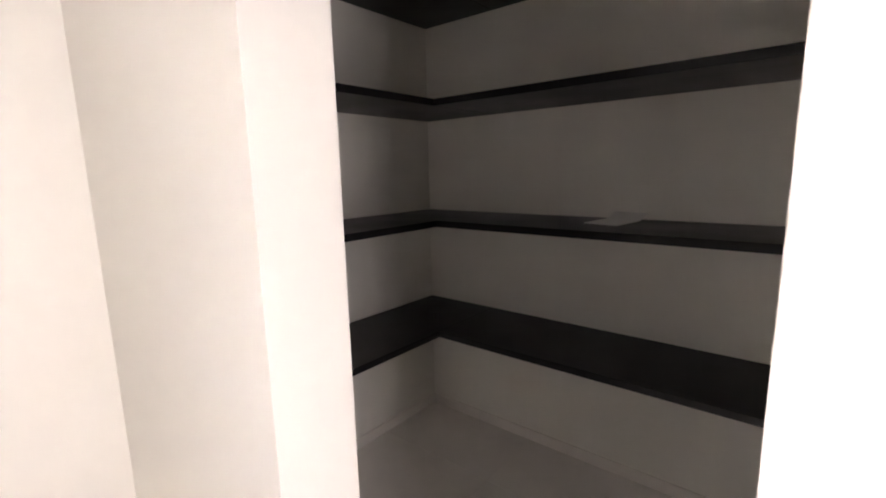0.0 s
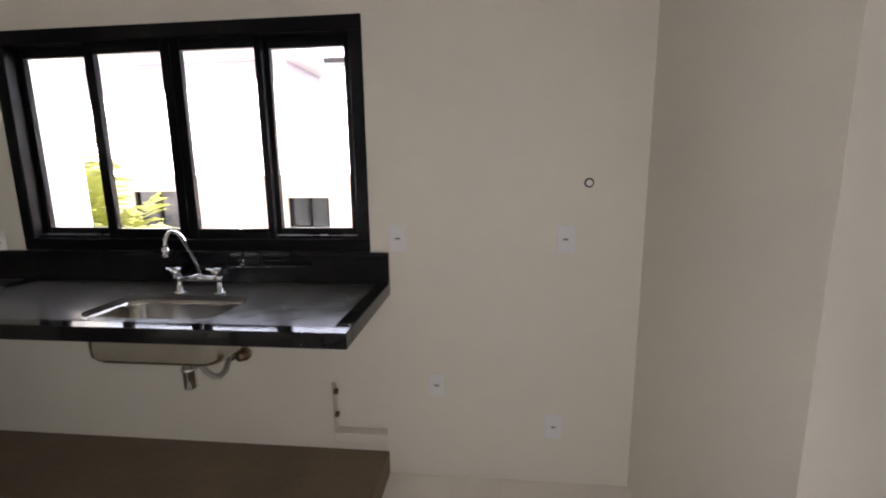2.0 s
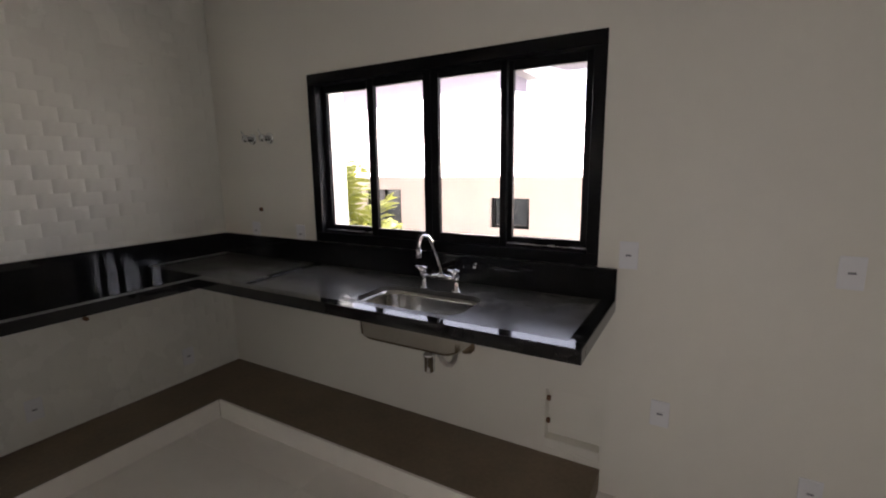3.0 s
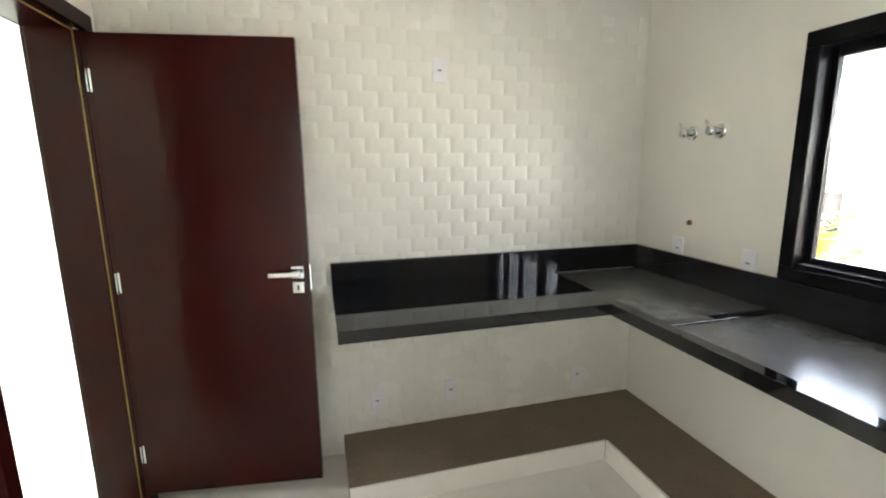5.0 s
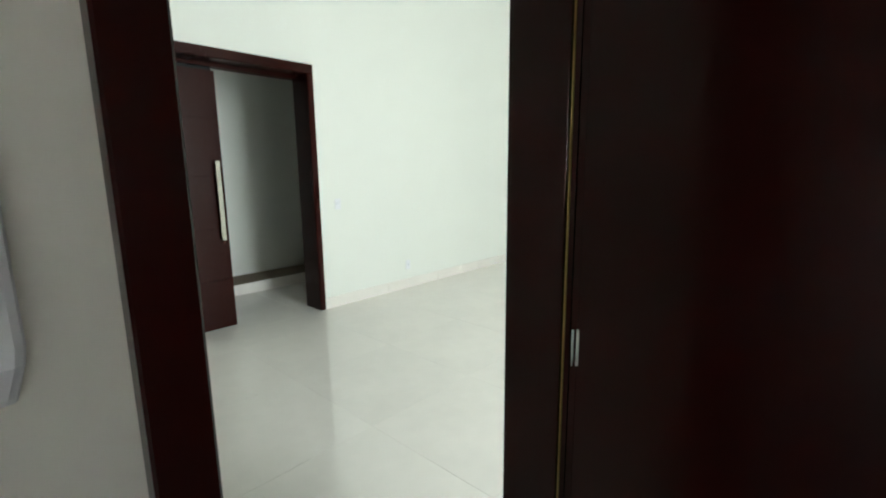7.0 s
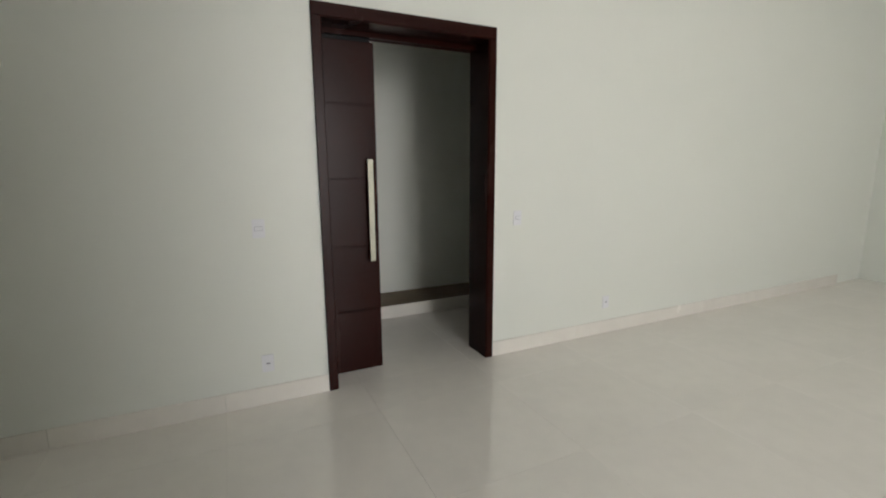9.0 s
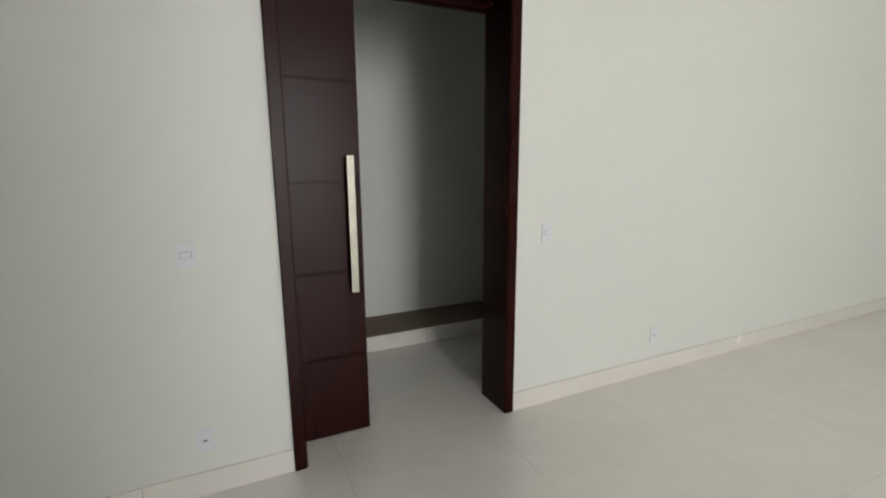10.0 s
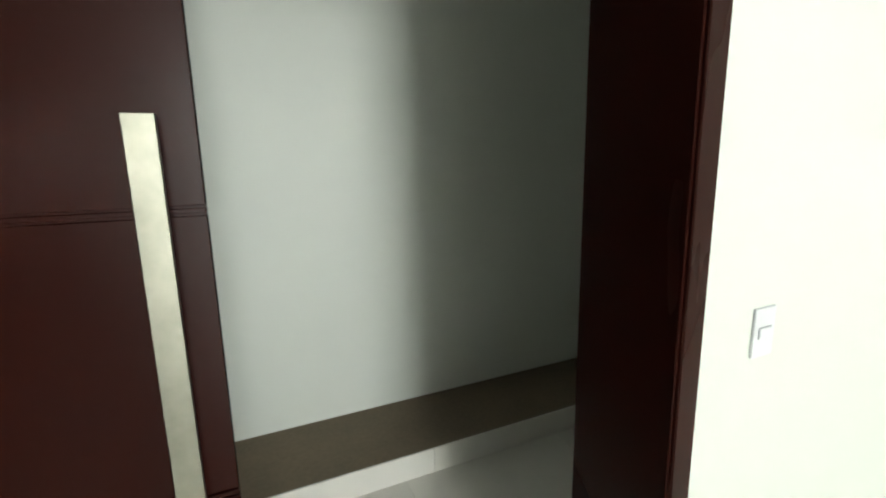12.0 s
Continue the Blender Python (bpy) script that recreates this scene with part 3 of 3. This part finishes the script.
ring = thing("pipe_outlet", 3.548, 0.0, 1.392, "round dark pipe outlet in the white wall", "pipe outlet")
part("collar", tube([(0, 0.0, 0), (0, -0.006, 0)], [0.0205, 0.019], 24), DARK, ring)
part("plug", tube([(0, -0.0055, 0), (0, -0.0075, 0)], 0.0135, 20), PLATE, ring)
stub = thing("pipe_stub", 0.412, 0.0, 1.274, "small rusty pipe stub in the white wall", "pipe")
part("pipe", tube([(0, 0, 0), (0, -0.012, 0)], 0.014, 14), RUST, stub)
part("core", tube([(0, -0.011, 0), (0, -0.013, 0)], 0.007, 12), DARK, stub)
stub2 = thing("gas_outlet", 0.0045, -0.93, 0.72, "small rusty gas pipe stub under the worktop", "pipe", rz=90)
part("pipe", tube([(0, 0, 0), (0, -0.03, 0)], 0.012, 14), RUST, stub2)
for tx in (0.378, 0.544):
    valve = thing("wall_valve", tx, 0.0, 1.735, "chrome water valve on the white wall", "valve", "wall valves")
    part("flange", tube([(0, 0, 0), (0, -0.006, 0), (0, -0.01, 0)], [0.036, 0.036, 0.024], 20), CHROME, valve, smooth=True)
    part("body", tube([(0, -0.008, 0), (0, -0.05, 0), (0, -0.051, 0), (0, -0.07, 0)], [0.018, 0.018, 0.024, 0.022], 14), CHROME, valve, smooth=True)
    part("lever", tube([(0, -0.06, 0.01), (-0.01, -0.066, 0.03), (-0.022, -0.07, 0.05)], [0.008, 0.006, 0.005], 8), CHROME, valve, smooth=True)

# drain niche in the wall
niche = thing("drain_niche", 0, 0, 0, "open white wall niche with two rusty pipe ends", "niche")
nx0, nx1, nz0, nz1 = NICHE
part("lining", box(nx0, nx1, 0.062, 0.0695, nz0, nz1), PAINT, niche)
part("lower_edge", box(nx0, nx1, 0.0, 0.0615, nz0 - 0.0, nz0 + 0.05, 0.003), PAINT, niche)
for pz in (0.40, 0.28):
    part("pipe_end", tube([(nx0 + 0.0005, 0.03, pz), (nx0 + 0.016, 0.03, pz)], 0.014, 12), RUST, niche, "rusty pipe end")

# ---- door phone ----
phone = thing("door_phone", 1.13, Y3, 1.44, "white plastic wall intercom with a handset and a black cord", "intercom", rz=180)
def split(z):
    """The winding joint between base and handset."""
    table = ((-0.095, -0.022), (-0.055, -0.015), (-0.02, -0.018), (0.03, -0.022), (0.06, -0.027), (0.095, -0.032))
    for (za_, sa), (zb_, sb) in zip(table, table[1:]):
        if z <= zb_:
            return sa + (sb - sa) * (z - za_) / (zb_ - za_)
    return table[-1][1]


def shell(left, right, profile):
    """A curved plastic body: profile of (height, depth) between two side lines."""
    bm = bmesh.new()
    rows = []
    for z, d in profile:
        a, b = left(z), right(z)
        rows.append([bm.verts.new(c) for c in ((a, 0, z), (a, -d * 0.72, z), (a + 0.003, -d * 0.93, z), (a + 0.009, -d, z), (b - 0.007, -d, z), (b - 0.002, -d * 0.93, z), (b, -d * 0.76, z), (b, 0, z))])
    for a, b in zip(rows, rows[1:]):
        for k in range(7):
            bm.faces.new((a[k], a[k + 1], b[k + 1], b[k]))
    bm.faces.new(rows[0])
    bm.faces.new(rows[-1])
    return bm


prof = [(-0.095, 0.018), (-0.092, 0.028), (-0.086, 0.034), (-0.058, 0.050), (-0.045, 0.049), (-0.02, 0.045), (0.01, 0.043), (0.04, 0.043), (0.075, 0.046), (0.088, 0.044), (0.093, 0.038), (0.095, 0.026)]
part("base", shell(lambda z: -0.041, lambda z: split(z) - 0.001, [(z, d * 0.84) for z, d in prof]), PLASTIC, phone)
part("handset", shell(lambda z: split(z) + 0.0012, lambda z: 0.037 - max(0.0, -0.05 - z) * 0.22, [(z, d * 0.95) for z, d in prof]), PLASTIC, phone)
for i in range(5):
    vz = -0.022 + 0.0095 * i
    part("vent", box(split(vz) - 0.0024, split(vz) + 0.0024, -0.0412, -0.034, vz, vz + 0.0065, 0.0008), DARK, phone)
cord = thing("coiled_cord", 1.134, Y3 + 0.012, 1.345, "black coiled cord hanging under the door phone", "cord", rz=180)
part("loop", tube([(0.004, 0, 0.0), (-0.004, 0, -0.015), (-0.002, 0, -0.03), (0.012, 0, -0.03), (0.006, 0, -0.015), (0.004, 0, 0.0)], 0.0018, 8), DARK, cord, smooth=True)
part("band", turned(box(-0.007, 0.007, -0.005, 0.004, -0.105, -0.028, 0.003, seg=2), pose(0, 0, 0, 0, 4, 0)), DARK, cord)
turns = [(0.002 + 0.0055 * math.cos(a) - 0.003 * a / 50, 0.006 * math.sin(a) - 0.003, -0.083 - 0.072 * a / 50) for a in [0.5 * k for k in range(101)]]
part("coil", tube(turns, 0.0030, 6), DARK, cord, smooth=True)
part("core", tube([(0.002, -0.003, -0.08), (-0.001, -0.003, -0.158)], 0.006, 8), DARK, cord, smooth=True)

# ---- outside ----
setting("ground", box(-300, 300, -300, 300, -0.5, -0.2), LAWN, "grey paved ground outside the house", "ground")
house = thing("neighbour_house", -1.075, 0.686, -0.79, "pale rendered two-storey neighbouring house", "house")
house.scale = (1.35, 1.35, 1.35)
NY = 5.2
HOLES = [(-0.2, 0.5, 0.68, 1.20), (-2.95, -2.1, 0.45, 1.32)]
part("lower_wall", holed("x", -9, 9, NY, NY + 0.25, 0.0, 1.6, HOLES), FACADE, house)
bm = bmesh.new()
gable = [(-9.0, 1.6), (9.0, 1.6), (9.0, 1.75), (2.6, 2.25), (0.3, 2.74), (-9.0, 2.0)]
front = [bm.verts.new((a, NY - 1.6, b)) for a, b in gable]
back = [bm.verts.new((a, NY + 0.25, b)) for a, b in gable]
bm.faces.new(front)
bm.faces.new(back[::-1])
for k in range(6):
    bm.faces.new((front[k], front[(k + 1) % 6], back[(k + 1) % 6], back[k]))
part("upper_wall", bm, FACADE_WHITE, house)
for xa, za_, xb, zb_ in ((-9.0, 2.0, 0.3, 2.74), (0.3, 2.74, 2.6, 2.25), (2.6, 2.25, 9.0, 1.75)):
    slope = -math.degrees(math.atan2(zb_ - za_, xb - xa))
    part("roof", turned(box(0.0, math.hypot(xb - xa, zb_ - za_), 0.15, 4.0, 0.004, 0.05), pose(xa, NY - 1.6, za_, 0, slope, 0)), ROOF, house)
for wx0, wx1, wz0, wz1 in HOLES:
    w = part("window", box(wx0, wx1, NY + 0.1, NY + 0.13, wz0, wz1), PANE, house, "dark aluminium window")
    part("frame", box(wx0, wx0 + 0.05, NY + 0.05, NY + 0.1, wz0, wz1), ALU, w)
    part("frame", box(wx1 - 0.05, wx1, NY + 0.05, NY + 0.1, wz0, wz1), ALU, w)
    part("frame", box(wx0 + 0.05, wx1 - 0.05, NY + 0.05, NY + 0.1, wz0, wz0 + 0.05), ALU, w)
    part("frame", box((wx0 + wx1) / 2 - 0.02, (wx0 + wx1) / 2 + 0.02, NY + 0.05, NY + 0.1, wz0 + 0.05, wz1), ALU, w)
part("upper_storey", box(-7.0, -1.3, 8.0, 10.0, 2.2, 4.0, 0.01), GREY_WALL, house)
# unseen roof slab, overhung to keep the sun off the grey wall
part("shade_roof", box(-7.3, -1.0, 7.0, 10.2, 4.0, 4.14, 0.01), ROOF, house)
eave = part("eave", turned(box(-0.1, 4.0, 0.0, 2.2, 0.0, 0.16, 0.01), pose(0, 7.2, 3.75, 6)), GREY_WALL, house)
part("gutter", box(-0.15, 4.0, 7.1, 7.2, 3.70, 3.80, 0.01), ALU, eave)
part("side_wall", box(1.2, 4.0, 7.9, 9.0, 2.1, 3.9, 0.01), GREY_WALL, house)
part("eave", turned(box(0.55, 4.0, 0.0, 1.4, 0.0, 0.1, 0.01), pose(0, 6.2, 3.1, 10)), ROOF, house)


def palm(x, y, z, height, n, seed):
    rnd = random.Random(seed)
    ob = thing("palm_shrub", x, y, z, "yellow-green feathery palm in the side garden", "plant")
    part("trunk", tube([(0, 0, 0), (0.02, 0, height * 0.3), (0, 0.01, height * 0.55)], [0.06, 0.05, 0.035], 10), STEM, ob)
    bm = bmesh.new()
    for i in range(n):
        a, lean = rnd.uniform(0, 2 * math.pi), rnd.uniform(0.25, 0.9)
        d = Vector((math.cos(a), math.sin(a), 0))
        base = Vector((0, 0, height * rnd.uniform(0.3, 0.6)))
        size = height * rnd.uniform(0.4, 0.62)
        prev = None
        for k in range(15):
            s = k / 14
            c = base + d * size * s * lean + Vector((0, 0, size * (s - 0.75 * lean * s * s)))
            if prev is not None:
                t = (c - prev).normalized()
                side = t.cross(Vector((0, 0, 1))).normalized()
                for sg in (-1, 1):
                    ln = size * 0.36 * math.sin(math.pi * min(s + 0.12, 1.0)) + 0.03
                    tip = c + side * sg * ln * 0.75 + t * ln * 0.6 - Vector((0, 0, ln * rnd.uniform(0.15, 0.5)))
                    m0 = (c + tip) / 2 + Vector((0, 0, 0.02))
                    w = t * 0.022
                    vs = [bm.verts.new(q) for q in (c - w * 0.5, c + w * 0.5, m0 + w, tip, m0 - w)]
                    bm.faces.new(vs)
            prev = c
    part("crown", bm, LEAF, ob)


palm(-1.75, 3.0, -0.2, 2.1, 30, 3)
palm(-1.05, 2.95, -0.2, 1.45, 14, 5)

# ---- floor tiles ----
def floor_tiles(xs, ys):
    cache = {}
    for xa, xb in zip(xs, xs[1:]):
        for ya, yb in zip(ys, ys[1:]):
            key = (round(xb - xa, 3), round(yb - ya, 3))
            if key not in cache:
                g = 0.0006
                ob = part("tile", box(g, xb - xa - g, g, yb - ya - g, -0.006, 0.0, 0.0003), PORCELAIN, floor)
                cache[key] = ob.data
            else:
                ob = new("tile", cache[key])
                ob.parent = floor
            ob.location = (xa, ya, 0)


def steps(a, b, start, size):
    out, q = [a], start + size * math.ceil((a + 0.02 - start) / size)
    while q < b - 0.02:
        out.append(q)
        q += size
    return out + [b]


floor_tiles(steps(XW, XH, 0.495, 0.9), steps(Y4, Y3B, -5.19, 0.9))
floor_tiles(steps(XW, XE, 0.495, 0.9), steps(Y3B, 0.0, -5.19, 0.9))
floor_tiles(steps(XW, -0.30, 0.495, 0.9), steps(0.0, YN, -5.19, 0.9))
floor_tiles(steps(CX0, CX1, 0.495, 0.9), steps(YB, Y4, -5.19, 0.9))

# ---- relief tiles ----
TW, TH = 0.15, 0.075


def pillow(w, h):
    """A glazed tile with a gently domed middle and ends that curve away, wider towards the top."""
    us = (0.0, 0.05, 0.10, 0.16, 0.24, 0.5, 0.76, 0.84, 0.90, 0.95, 1.0)
    vs = (0.0, 0.08, 0.3, 0.5, 0.7, 0.92, 1.0)

    def rise(u, v):
        reach = 0.15 + 0.13 * v
        e = math.sin(min(1.0, min(u, 1 - u) / reach) * math.pi / 2)
        edge = 0.93 if v in (0.0, 1.0) else 1.0
        return edge * (0.001 + 0.0036 * e) + 0.0014 * math.sin(math.pi * u) * math.sin(math.pi * v)

    bm = bmesh.new()
    face = [[bm.verts.new((rise(u, v), u * w, v * h)) for u in us] for v in vs]
    for a, b in zip(face, face[1:]):
        for k in range(len(us) - 1):
            bm.faces.new((a[k], a[k + 1], b[k + 1], b[k]))
    for v in (0.0, 1.0):
        a = [bm.verts.new((rise(u, v), u * w, v * h)) for u in us]
        b = [bm.verts.new((0.0, u * w, v * h)) for u in us]
        for k in range(len(us) - 1):
            bm.faces.new((a[k], a[k + 1], b[k + 1], b[k]))
    return bm


masters, rest = {}, []
count = 0
row = 0
z = 0.0
while z < ZK - 0.001:
    h = min(TH, ZK - z)
    y = -(TW / 2 if row % 2 else TW)
    ya = 0.0
    while ya > Y3 + 0.001:
        yb = max(y, Y3)
        w = ya - yb
        if w > 0.01 and h > 0.01:
            key = (round(w, 4), round(h, 4))
            if 1.09 <= z + h / 2 and z < 2.2 and count < 300 and yb > -2.2:
                if key not in masters:
                    ob = part("tile", pillow(w, h), RELIEF, wall_west, smooth=True)
                    masters[key] = ob.data
                else:
                    ob = new("tile", masters[key])
                    ob.parent = wall_west
                ob.location = (-0.004, yb, z)
                count += 1
            else:
                rest.append((yb, z, w, h))
        ya = yb
        y = ya - TW
    z += TH
    row += 1
verts, faces = [], []
cache = {}
for yb, zz, w, h in rest:
    key = (round(w, 4), round(h, 4))
    if key not in cache:
        b = pillow(w, h)
        b.verts.index_update()
        cache[key] = ([tuple(q.co) for q in b.verts], [[q.index for q in f.verts] for f in b.faces])
        b.free()
    vs, fs = cache[key]
    n0 = len(verts)
    verts += [(a - 0.004, b_ + yb, c + zz) for a, b_, c in vs]
    faces += [[i + n0 for i in f] for f in fs]
me = bpy.data.meshes.new("tile_field")
me.from_pydata(verts, [], faces)
me.polygons.foreach_set("use_smooth", [True] * len(me.polygons))
me.materials.append(RELIEF)
field = new("tile_field", me)
field.parent = wall_west
tagged(field, "white glazed relief wall tiles", kind="stuff")
